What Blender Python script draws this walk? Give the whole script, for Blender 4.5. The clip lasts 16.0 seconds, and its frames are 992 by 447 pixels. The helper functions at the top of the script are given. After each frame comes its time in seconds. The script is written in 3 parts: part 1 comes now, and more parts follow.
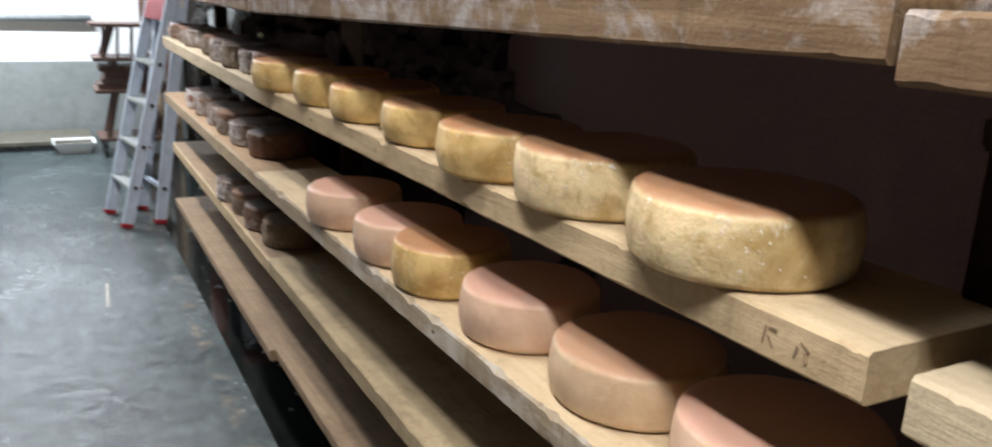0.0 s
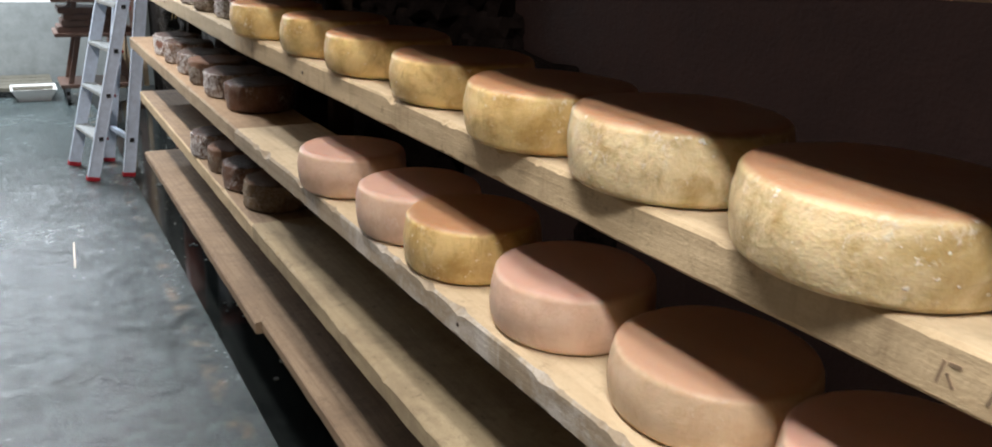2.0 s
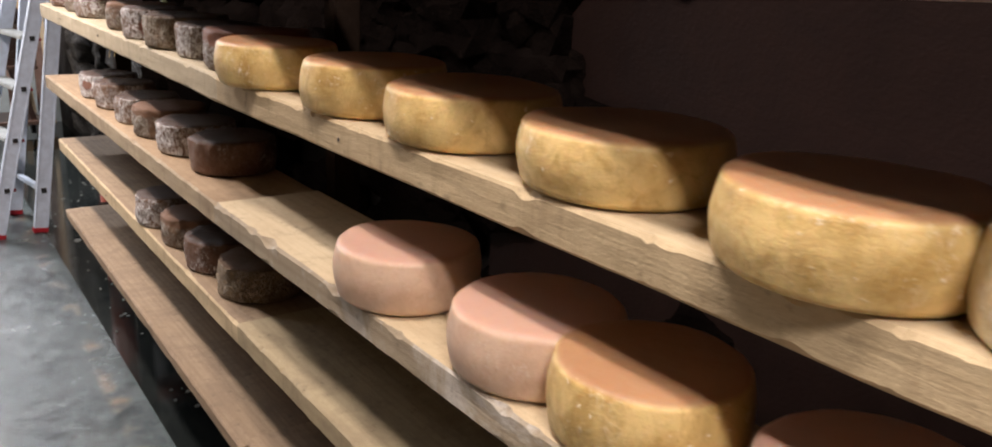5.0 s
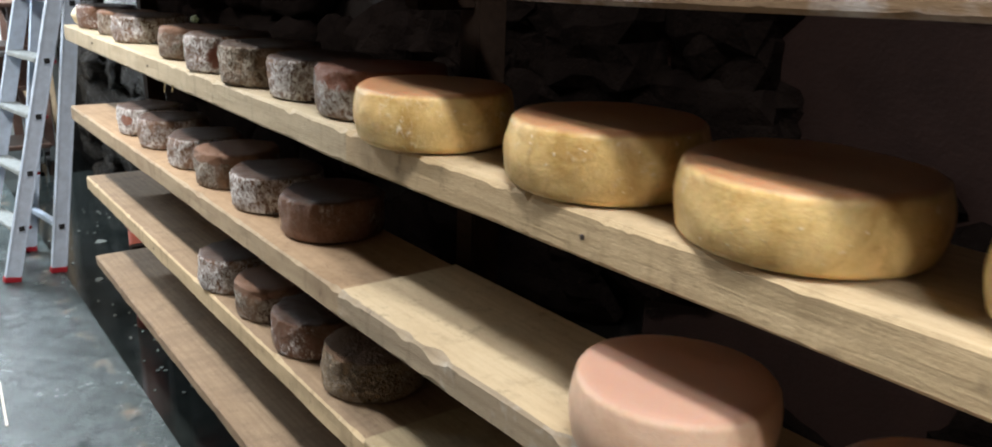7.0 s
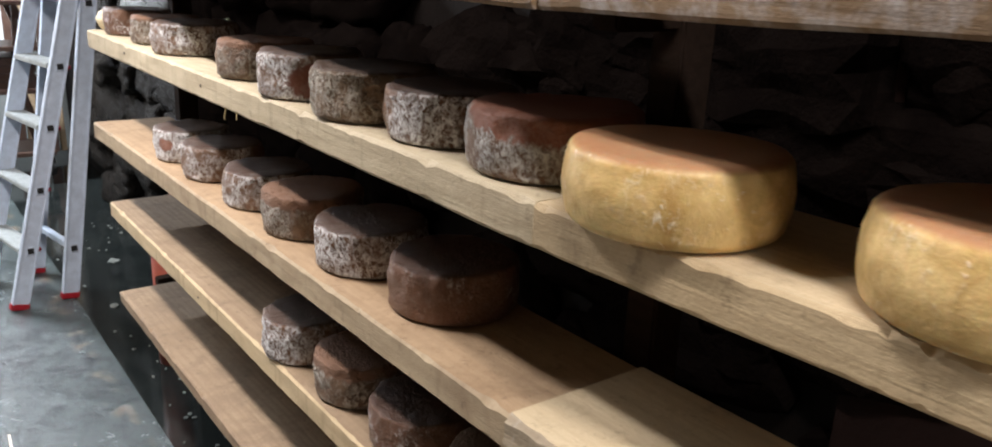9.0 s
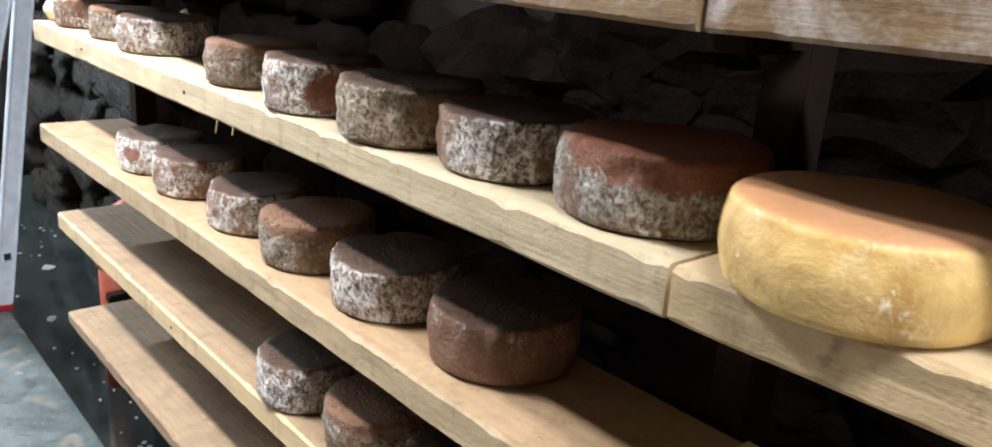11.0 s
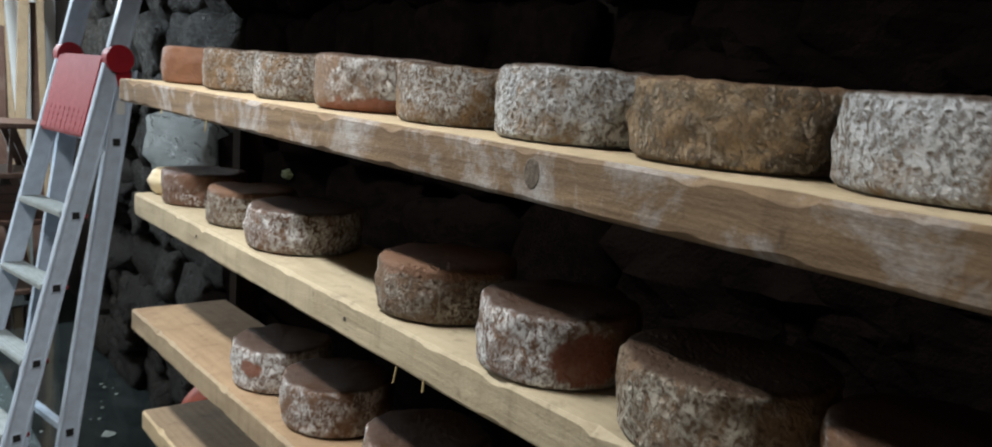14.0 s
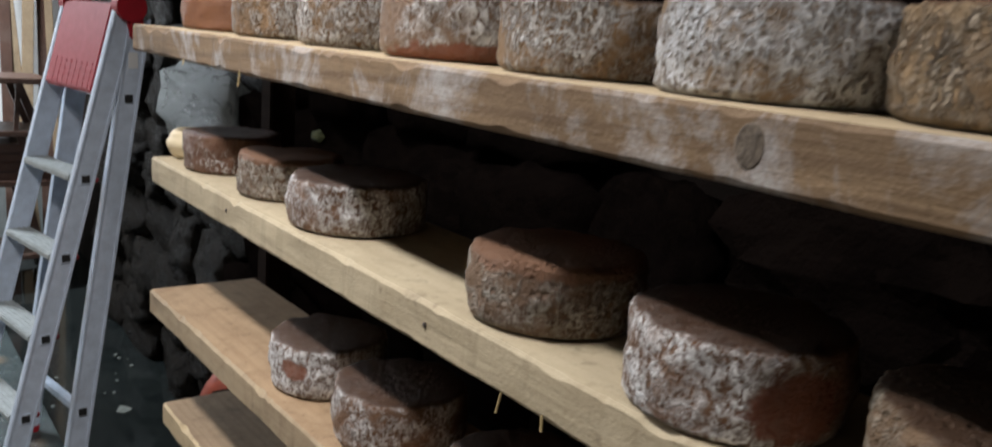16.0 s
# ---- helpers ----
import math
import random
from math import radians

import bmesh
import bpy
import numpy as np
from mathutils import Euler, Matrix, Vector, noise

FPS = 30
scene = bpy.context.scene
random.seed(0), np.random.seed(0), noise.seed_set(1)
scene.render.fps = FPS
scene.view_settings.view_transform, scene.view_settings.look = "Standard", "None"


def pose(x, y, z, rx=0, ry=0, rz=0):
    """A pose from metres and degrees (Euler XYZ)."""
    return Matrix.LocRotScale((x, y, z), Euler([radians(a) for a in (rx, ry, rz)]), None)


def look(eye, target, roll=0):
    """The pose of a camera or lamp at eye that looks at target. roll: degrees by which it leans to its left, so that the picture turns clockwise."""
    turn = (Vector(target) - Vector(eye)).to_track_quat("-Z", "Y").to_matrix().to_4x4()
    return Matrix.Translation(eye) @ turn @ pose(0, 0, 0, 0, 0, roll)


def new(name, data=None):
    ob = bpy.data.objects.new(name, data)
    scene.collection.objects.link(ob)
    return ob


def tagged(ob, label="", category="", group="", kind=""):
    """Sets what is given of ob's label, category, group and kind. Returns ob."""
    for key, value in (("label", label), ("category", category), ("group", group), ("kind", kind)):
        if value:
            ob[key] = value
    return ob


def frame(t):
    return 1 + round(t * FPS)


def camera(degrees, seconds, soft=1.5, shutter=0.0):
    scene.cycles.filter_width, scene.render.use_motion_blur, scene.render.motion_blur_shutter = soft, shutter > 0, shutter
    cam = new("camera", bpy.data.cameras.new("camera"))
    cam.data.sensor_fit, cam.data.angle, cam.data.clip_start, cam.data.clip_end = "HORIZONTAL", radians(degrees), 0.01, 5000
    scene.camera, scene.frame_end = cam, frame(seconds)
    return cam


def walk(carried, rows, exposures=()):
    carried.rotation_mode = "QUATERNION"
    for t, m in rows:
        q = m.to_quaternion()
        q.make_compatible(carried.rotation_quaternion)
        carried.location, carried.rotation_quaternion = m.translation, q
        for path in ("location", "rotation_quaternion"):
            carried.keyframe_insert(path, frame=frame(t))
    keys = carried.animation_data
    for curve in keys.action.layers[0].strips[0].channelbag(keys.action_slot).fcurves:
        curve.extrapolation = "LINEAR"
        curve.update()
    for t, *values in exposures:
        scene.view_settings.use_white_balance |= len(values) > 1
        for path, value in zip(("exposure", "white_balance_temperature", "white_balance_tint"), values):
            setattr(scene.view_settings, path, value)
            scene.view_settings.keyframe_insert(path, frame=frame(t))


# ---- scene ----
cam = camera(61.2, 16.0, soft=1.8, shutter=0.5)
PATH = [
    (0, (-0.520, -4.485, 1.516), (0.487, -2.619, 0.928), 2.3),
    (0.5, (-0.535, -4.451, 1.509), (0.607, -2.702, 0.820), 3.3),
    (1, (-0.529, -4.403, 1.502), (0.609, -2.676, 0.756), 3.7),
    (1.5, (-0.517, -4.330, 1.492), (0.531, -2.552, 0.732), 3.1),
    (2, (-0.503, -4.263, 1.500), (0.552, -2.472, 0.779), 2.8),
    (2.5, (-0.479, -4.171, 1.489), (0.637, -2.411, 0.785), 3.2),
    (3, (-0.485, -4.090, 1.481), (0.661, -2.344, 0.789), 3.9),
    (5.5, (-0.519, -3.574, 1.470), (0.738, -1.889, 0.822), 2.8),
    (6, (-0.520, -3.438, 1.467), (0.713, -1.737, 0.813), 2.7),
    (6.5, (-0.530, -3.318, 1.463), (0.701, -1.617, 0.802), 2.3),
    (7, (-0.552, -3.196, 1.477), (0.712, -1.516, 0.828), 1.9),
    (7.5, (-0.569, -3.081, 1.483), (0.734, -1.432, 0.832), 1.8),
    (8, (-0.561, -2.968, 1.473), (0.734, -1.313, 0.820), 1.9),
    (8.5, (-0.544, -2.846, 1.475), (0.714, -1.163, 0.824), 2.3),
    (11, (-0.569, -2.498, 1.476), (0.839, -0.942, 0.817), 4.3),
    (11.5, (-0.563, -2.433, 1.478), (0.801, -0.837, 0.821), 3.9),
    (12, (-0.548, -2.366, 1.489), (0.750, -0.707, 0.855), 3.5),
    (12.5, (-0.540, -2.292, 1.497), (0.735, -0.583, 0.956), 4),
    (13, (-0.537, -2.200, 1.499), (0.729, -0.464, 1.027), 4.5),
    (13.5, (-0.550, -2.089, 1.520), (0.743, -0.353, 1.126), 4.4),
    (14, (-0.548, -2.016, 1.546), (0.814, -0.326, 1.188), 4.4),
    (14.5, (-0.533, -1.948, 1.558), (0.867, -0.283, 1.233), 4.6),
    (15, (-0.520, -1.890, 1.553), (0.868, -0.212, 1.243), 4.8),
    (15.5, (-0.496, -1.813, 1.541), (0.857, -0.112, 1.201), 4.8),
    (16, (-0.486, -1.742, 1.517), (0.851, -0.057, 1.056), 4.8),
]
walk(cam, [(t, look(eye, target, roll)) for t, eye, target, roll in PATH],
     exposures=[(0.0, 0.02, 6300, 14), (1.0, 0.08, 6250, 13), (2.0, 0.05, 6350, 15), (3.0, 0.03, 6400, 14), (5.5, 0.29, 6900, 23), (6.5, 0.2, 6350, 13), (7.2, 0.42, 6250, 11), (8.0, 0.58, 6200, 9),
                (8.5, 0.28, 6450, 17), (11.0, 0.98, 6150, 11), (11.5, 0.74, 6200, 10), (12.0, 0.32, 6350, 18), (12.5, -0.1, 6300, 13), (13.5, -0.35, 6200, 10),
                (14.5, -0.33, 6100, 7), (15.3, -0.38, 6100, 8), (16.0, -0.56, 6300, 14)])

# ---- light: fluorescent tubes under the cellar ceiling ----
world = bpy.data.worlds.new("cellar_dark")
world.use_nodes = True
world.node_tree.nodes["Background"].inputs[0].default_value = (0.6, 0.7, 0.8, 1)
world.node_tree.nodes["Background"].inputs[1].default_value = 0.008
scene.world = world


def tube_lamp(name, x, y, z, length, watts, colour, turn=0.0, spread=180):
    data = bpy.data.lights.new(name, "AREA")
    data.shape, data.size, data.size_y = "RECTANGLE", 0.12, length
    data.energy, data.color, data.spread = watts, colour, radians(spread)
    ob = new(name, data)
    ob.matrix_world = pose(x, y, z, 0, 0, turn)
    return ob


tube_lamp("tube_light_south", -0.62, -4.55, 2.62, 0.9, 33, (1.0, 0.96, 0.90), spread=125)
tube_lamp("tube_light_middle", -0.39, -2.95, 2.62, 0.9, 25, (1.0, 0.96, 0.90))
tube_lamp("tube_light_north", -0.66, -0.60, 2.62, 0.9, 40, (1.0, 0.97, 0.92), spread=135)
tube_lamp("tube_light_far", -0.95, 3.2, 2.62, 1.2, 205, (0.86, 0.95, 1.0), 90)

# ---- materials ----


class Mat:
    """A small builder for node materials."""

    def __init__(self, name, rough=0.6, metal=0.0):
        self.m = bpy.data.materials.new(name)
        self.m.use_nodes = True
        self.nt = self.m.node_tree
        self.b = self.nt.nodes["Principled BSDF"]
        self.b.inputs["Roughness"].default_value = rough
        self.b.inputs["Metallic"].default_value = metal
        self.tc = self.nt.nodes.new("ShaderNodeTexCoord")
        self.vec = self.tc.outputs["Object"]

    def node(self, kind, **kw):
        n = self.nt.nodes.new(kind)
        for k, v in kw.items():
            n.inputs[k].default_value = v
        return n

    def link(self, a, b):
        self.nt.links.new(a, b)

    def mapped(self, scale=(1, 1, 1), loose=True, source=None):
        mp = self.node("ShaderNodeMapping")
        mp.inputs["Scale"].default_value = scale
        self.link(source or self.vec, mp.inputs["Vector"])
        if loose:
            info = self.node("ShaderNodeObjectInfo")
            mul = self.node("ShaderNodeMath")
            mul.operation = "MULTIPLY"
            mul.inputs[1].default_value = 37.0
            self.link(info.outputs["Random"], mul.inputs[0])
            self.link(mul.outputs[0], mp.inputs["Location"])
        return mp.outputs["Vector"]

    def noise(self, scale, detail=4, rough=0.6, vec=None, distort=0.0):
        n = self.node("ShaderNodeTexNoise", Scale=scale, Detail=detail, Roughness=rough, Distortion=distort)
        self.link(vec or self.mapped(), n.inputs["Vector"])
        return n.outputs["Fac"]

    def ramp(self, fac, lo, hi):
        r = self.node("ShaderNodeMapRange")
        r.inputs["From Min"].default_value, r.inputs["From Max"].default_value = lo, hi
        self.link(fac, r.inputs["Value"])
        return r.outputs["Result"]

    def mix(self, fac, a, b):
        n = self.node("ShaderNodeMix")
        n.data_type = "RGBA"
        for sock, v in ((n.inputs[6], a), (n.inputs[7], b)):
            if isinstance(v, tuple):
                sock.default_value = (*v, 1)
            else:
                self.link(v, sock)
        if isinstance(fac, float):
            n.inputs[0].default_value = fac
        else:
            self.link(fac, n.inputs[0])
        return n.outputs[2]

    def math(self, op, a, b):
        n = self.node("ShaderNodeMath")
        n.operation = op
        for sock, v in ((n.inputs[0], a), (n.inputs[1], b)):
            if isinstance(v, (int, float)):
                sock.default_value = v
            else:
                self.link(v, sock)
        return n.outputs[0]

    def colour(self, c):
        if isinstance(c, tuple):
            self.b.inputs["Base Color"].default_value = (*c, 1)
        else:
            self.link(c, self.b.inputs["Base Color"])

    def rough(self, fac, lo, hi):
        r = self.node("ShaderNodeMapRange")
        r.inputs["To Min"].default_value, r.inputs["To Max"].default_value = lo, hi
        self.link(fac, r.inputs["Value"])
        self.link(r.outputs["Result"], self.b.inputs["Roughness"])

    def bump(self, fac, strength, dist):
        n = self.node("ShaderNodeBump", Strength=strength, Distance=dist)
        self.link(fac, n.inputs["Height"])
        self.link(n.outputs["Normal"], self.b.inputs["Normal"])


def wood(name, light, dark, stain, stain_amount=0.35, rough=0.75, figure=1.0):
    """Rough sawn shelf wood with the grain along y."""
    m = Mat(name, rough)
    long = m.mapped((1, 0.05, 1))
    at = m.mapped()
    rings = m.node("ShaderNodeTexWave", Scale=30.0, Distortion=7.0, Detail=3.0)
    rings.bands_direction = "DIAGONAL"
    rings.inputs["Detail Scale"].default_value = 0.8
    m.link(m.mapped((1, 0.035, 0.8)), rings.inputs["Vector"])
    line = rings.outputs["Fac"]
    grain = m.noise(85, 6, 0.7, long, 0.4)
    broad = m.noise(11, 4, 0.6, m.mapped((1, 0.16, 1)), 0.8)
    blot = m.noise(7, 6, 0.7, at, 0.5)
    spot = m.noise(38, 5, 0.7, at)
    fine = m.noise(210, 3, 0.6, at)
    soft = m.noise(26, 5, 0.65, m.mapped((1, 0.35, 1)), 0.6)
    c = m.mix(m.math("MULTIPLY", m.ramp(grain, 0.40, 0.72), 0.38 * figure), light, dark)
    c = m.mix(m.math("MULTIPLY", m.ramp(line, 0.4, 1.0), 0.38 * figure), c, dark)
    c = m.mix(m.math("MULTIPLY", m.ramp(broad, 0.42, 0.72), 0.6 * figure), c, dark)
    c = m.mix(m.math("MULTIPLY", m.ramp(soft, 0.5, 0.7), 0.4), c, dark)
    drip = m.noise(34, 4, 0.6, m.mapped((1, 1, 0.10)))
    c = m.mix(m.math("MULTIPLY", m.ramp(drip, 0.56, 0.72), 0.45), c, tuple(v * 0.7 for v in dark))
    c = m.mix(m.math("MULTIPLY", m.ramp(m.math("ADD", m.math("MULTIPLY", blot, 0.8), m.math("MULTIPLY", spot, 0.2)), 0.48, 0.60), stain_amount), c, stain)
    c = m.mix(m.math("MULTIPLY", m.ramp(spot, 0.60, 0.70), 0.5), c, tuple(v * 0.45 for v in dark))
    c = m.mix(m.math("MULTIPLY", m.ramp(fine, 0.52, 0.72), 0.35), c, dark)
    m.colour(c)
    m.bump(m.math("ADD", m.math("ADD", grain, soft), m.math("ADD", m.math("MULTIPLY", fine, 0.5), m.math("MULTIPLY", spot, 0.6))), 0.4, 0.0035)
    return m.m


PALE = wood("pale_spruce", (0.50, 0.425, 0.29), (0.34, 0.27, 0.165), (0.36, 0.295, 0.195), 0.5, figure=0.4)
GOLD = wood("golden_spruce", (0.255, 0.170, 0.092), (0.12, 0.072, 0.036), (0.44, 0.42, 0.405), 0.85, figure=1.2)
GREY = wood("worn_spruce", (0.55, 0.435, 0.265), (0.38, 0.272, 0.15), (0.37, 0.28, 0.165), 0.55, figure=0.4)
BROWN = wood("brown_board", (0.33, 0.24, 0.15), (0.21, 0.14, 0.08), (0.19, 0.13, 0.08), 0.6)
DULLW = wood("dull_worn_spruce", (0.42, 0.34, 0.205), (0.27, 0.20, 0.11), (0.25, 0.19, 0.115), 0.6, figure=0.5)
SOILED = wood("soiled_spruce", (0.42, 0.33, 0.21), (0.26, 0.185, 0.11), (0.25, 0.175, 0.105), 0.6, figure=0.5)
BROWNTOP = wood("brown_board_top", (0.40, 0.28, 0.165), (0.27, 0.17, 0.092), (0.22, 0.14, 0.075), 0.5, figure=0.6)
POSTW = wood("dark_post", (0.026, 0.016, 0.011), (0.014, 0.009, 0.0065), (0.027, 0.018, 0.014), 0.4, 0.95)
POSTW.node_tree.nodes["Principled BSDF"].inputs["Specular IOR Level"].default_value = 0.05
TROLLEYW = wood("trolley_wood", (0.13, 0.07, 0.05), (0.07, 0.038, 0.027), (0.2, 0.15, 0.12), 0.3, 0.4)
# Paler wood for the upper faces of some boards.
CREAMW = wood("cream_board_top", (0.60, 0.49, 0.32), (0.45, 0.34, 0.20), (0.40, 0.31, 0.19), 0.4, figure=0.6)
WORN = wood("mouldy_worn_spruce", (0.40, 0.33, 0.23), (0.24, 0.185, 0.12), (0.62, 0.61, 0.57), 0.6)
FADED = wood("faded_olive_wood", (0.15, 0.14, 0.105), (0.09, 0.083, 0.062), (0.11, 0.10, 0.08), 0.5)
PLANKW = wood("leaning_plank", (0.42, 0.31, 0.19), (0.24, 0.16, 0.09), (0.3, 0.22, 0.14), 0.3)


def rind(name, base, top, mottle, mottle_amount, mould, mould_amount, rough=0.5, relief=0.35, scale=1.0, patch=None,
         patch_at=(0, 0, 0), patch_size=(0.05, 0.05, 0.05), specks=0.0, scatter=0.0, pits=0.0):
    """The rind of a cheese wheel: base colour, darker top that also holds shade, mottling, white mould and one bare
    patch.
    """
    m = Mat(name, rough)
    m.b.inputs["Specular IOR Level"].default_value = 0.28
    at = m.mapped()
    big = m.noise(19 * scale, 5, 0.62, at, 0.4)
    mid = m.noise(48 * scale, 5, 0.65, at, 0.5)
    fine = m.noise(230 * scale, 4, 0.7, at)
    streak = m.noise(120 * scale, 5, 0.72, m.mapped((1, 1, 0.75)), 0.8)
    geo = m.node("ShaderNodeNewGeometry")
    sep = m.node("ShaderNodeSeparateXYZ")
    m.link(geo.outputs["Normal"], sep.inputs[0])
    # Upward faces: a top colour holding rind tone plus painted shelf shade.
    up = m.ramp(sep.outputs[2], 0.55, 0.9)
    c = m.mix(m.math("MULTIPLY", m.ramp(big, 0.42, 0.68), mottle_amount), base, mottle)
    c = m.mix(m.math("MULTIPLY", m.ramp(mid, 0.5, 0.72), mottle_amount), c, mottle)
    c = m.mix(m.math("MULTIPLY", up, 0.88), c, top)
    side = m.math("SUBTRACT", 1.0, m.math("MULTIPLY", up, 0.95))
    lo = 0.65 - 0.30 * mould_amount
    area = m.noise(9 * scale, 4, 0.6, at, 0.4)
    patchy = m.ramp(m.math("ADD", m.math("MULTIPLY", area, 0.65), m.math("MULTIPLY", mid, 0.35)), lo - 0.01, lo + 0.10)
    fl = 0.60 - 0.20 * mould_amount
    fleck = m.ramp(m.math("ADD", m.math("MULTIPLY", streak, 0.7), m.math("MULTIPLY", fine, 0.3)), fl - 0.025, fl + 0.085)
    film = max(0.0, mould_amount - 0.72) * 1.5
    fleck = m.math("ADD", film, m.math("MULTIPLY", fleck, 1.0 - film))
    mask = m.math("MULTIPLY", m.math("MULTIPLY", fleck, side), m.math("ADD", 0.05, m.math("MULTIPLY", patchy, 0.95)))
    if specks:
        dots = m.math("MULTIPLY", m.ramp(m.noise(115 * scale, 2, 0.5, m.mapped((1, 1, 1.3))), 0.675, 0.71), m.ramp(big, 0.42, 0.56))
        mask = m.math("MAXIMUM", mask, m.math("MULTIPLY", m.math("MULTIPLY", dots, side), specks))
    pit = None
    if pits:
        v = m.node("ShaderNodeTexVoronoi", Scale=85.0 * scale)
        m.link(m.mapped((1, 1, 1.2)), v.inputs["Vector"])
        pit = m.math("MULTIPLY", m.math("SUBTRACT", 1.0, m.ramp(v.outputs["Distance"], 0.12, 0.34)), m.ramp(big, 0.30, 0.50))
        pit = m.math("MULTIPLY", pit, pits)
        mask = m.math("MULTIPLY", mask, m.math("SUBTRACT", 1.0, pit))
        c = m.mix(pit, c, tuple(v * 0.5 for v in base))
    if scatter:
        m.b.inputs["Subsurface Weight"].default_value = scatter
        m.b.inputs["Subsurface Radius"].default_value = (1.0, 0.5, 0.25)
        m.b.inputs["Subsurface Scale"].default_value = 0.012
    if patch:
        d = m.node("ShaderNodeVectorMath")
        d.operation = "SUBTRACT"
        m.link(m.vec, d.inputs[0])
        d.inputs[1].default_value = patch_at
        q = m.node("ShaderNodeVectorMath")
        q.operation = "DIVIDE"
        m.link(d.outputs[0], q.inputs[0])
        q.inputs[1].default_value = patch_size
        ln = m.node("ShaderNodeVectorMath")
        ln.operation = "LENGTH"
        m.link(q.outputs[0], ln.inputs[0])
        wob = m.math("ADD", ln.outputs["Value"], m.math("MULTIPLY", m.math("SUBTRACT", mid, 0.5), 1.1))
        pm = m.math("SUBTRACT", 1.0, m.ramp(wob, 0.85, 1.05))
        c = m.mix(pm, c, patch)
        mask = m.math("MULTIPLY", mask, m.math("SUBTRACT", 1.0, m.math("MULTIPLY", pm, 0.92)))
    c = m.mix(mask, c, mould)
    m.colour(c)
    m.rough(mask, rough, 0.62)
    height = m.math("ADD", m.math("ADD", mid, m.math("MULTIPLY", fine, 0.7)), m.math("MULTIPLY", mask, 0.5))
    if pits:
        height = m.math("SUBTRACT", height, pit)
    m.bump(height, relief, 0.006)
    return m.m


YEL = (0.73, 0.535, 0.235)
# Top colour of yellow wheels, with shade under the board above mixed in.
Y_SHADE_TOP = (0.40, 0.205, 0.115)
YELLOW = rind("yellow_rind", YEL, Y_SHADE_TOP, (0.42, 0.255, 0.075), 0.85, (0.82, 0.74, 0.56), 0.34, 0.34, 0.25, 0.75, specks=0.8, scatter=0.3)
YELLOW_OLD = rind("mottled_yellow_rind", (0.76, 0.62, 0.37), Y_SHADE_TOP, (0.40, 0.275, 0.10), 0.85, (0.82, 0.78, 0.68), 0.44, 0.34, 0.34, 0.8, specks=1.0, scatter=0.25)
PINK = rind("pink_rind", (0.68, 0.49, 0.36), (0.52, 0.31, 0.235), (0.52, 0.33, 0.22), 0.6, (0.72, 0.63, 0.53), 0.3, 0.42, 0.16, scatter=0.25)
BEIGE = rind("beige_rind", (0.60, 0.45, 0.30), (0.43, 0.255, 0.165), (0.46, 0.31, 0.18), 0.65, (0.66, 0.58, 0.46), 0.24, 0.42, 0.18, scatter=0.25)
# The dark top colour here has shelf shade put into it.
DK, DK_SHADE_TOP, DKM = (0.205, 0.108, 0.056), (0.05, 0.023, 0.0115), (0.115, 0.06, 0.032)
MOULD = (0.84, 0.83, 0.82)
RED = (0.22, 0.08, 0.042)
DARK = rind("dark_rind", DK, DK_SHADE_TOP, DKM, 0.7, MOULD, 0.70, 0.40, 0.9)
DARK_PALE = rind("dark_rind_buff", (0.22, 0.14, 0.08), DK_SHADE_TOP, (0.11, 0.07, 0.04), 0.7, (0.58, 0.53, 0.44), 0.72, 0.55, 1.0, pits=0.6)
DARK_BROWN = rind("dark_rind_bare", (0.15, 0.075, 0.045), DK_SHADE_TOP, DKM, 0.6, MOULD, 0.42, 0.36, 0.8)
DARK_RED = rind("dark_rind_red_patch", DK, DK_SHADE_TOP, DKM, 0.7, MOULD, 0.70, 0.42, 0.9, 1.0, (0.18, 0.062, 0.036), (-0.04, -0.088, 0.035), (0.045, 0.04, 0.032))
DARK_SPOT = rind("dark_rind_red_spot", DK, DK_SHADE_TOP, DKM, 0.7, MOULD, 0.76, 0.45, 0.9, 1.0, RED, (-0.085, -0.045, 0.045), (0.03, 0.03, 0.016))
RED_TOP = rind("red_topped_rind", (0.17, 0.10, 0.06), (0.17, 0.06, 0.032), DKM, 0.6, (0.58, 0.56, 0.52), 0.72, 0.5, 0.9, 1.0, RED,
               (-0.06, -0.09, 0.078), (0.16, 0.16, 0.034))
TAN_TOP = rind("tan_topped_rind", (0.19, 0.115, 0.065), (0.17, 0.075, 0.04), (0.1, 0.06, 0.04), 0.7, (0.56, 0.52, 0.45), 0.68, 0.55, 1.0, 1.0,
               (0.20, 0.105, 0.06), (-0.05, -0.05, 0.08), (0.16, 0.16, 0.022), pits=0.5)
ORANGE = rind("orange_rind", (0.24, 0.115, 0.065), (0.17, 0.085, 0.05), (0.17, 0.08, 0.05), 0.6, (0.5, 0.42, 0.36), 0.2, 0.5, 0.5)
WHITE = rind("white_mould_rind", (0.31, 0.195, 0.10), DK_SHADE_TOP, (0.12, 0.075, 0.045), 0.75, (0.80, 0.79, 0.77), 0.68, 0.6, 1.2, 1.25, pits=0.6)
WHITE_MORE = rind("thick_white_mould_rind", (0.33, 0.22, 0.12), DK_SHADE_TOP, (0.14, 0.09, 0.05), 0.7, (0.78, 0.80, 0.82), 0.86, 0.65, 1.2, 1.2, pits=0.6)
WHITE_BAND = rind("white_mould_rind_red_foot", (0.24, 0.15, 0.09), DK_SHADE_TOP, (0.12, 0.075, 0.045), 0.7, (0.80, 0.79, 0.78), 0.74, 0.6, 1.0, 1.0, RED,
                  (-0.05, -0.1, 0.0), (0.12, 0.12, 0.022))
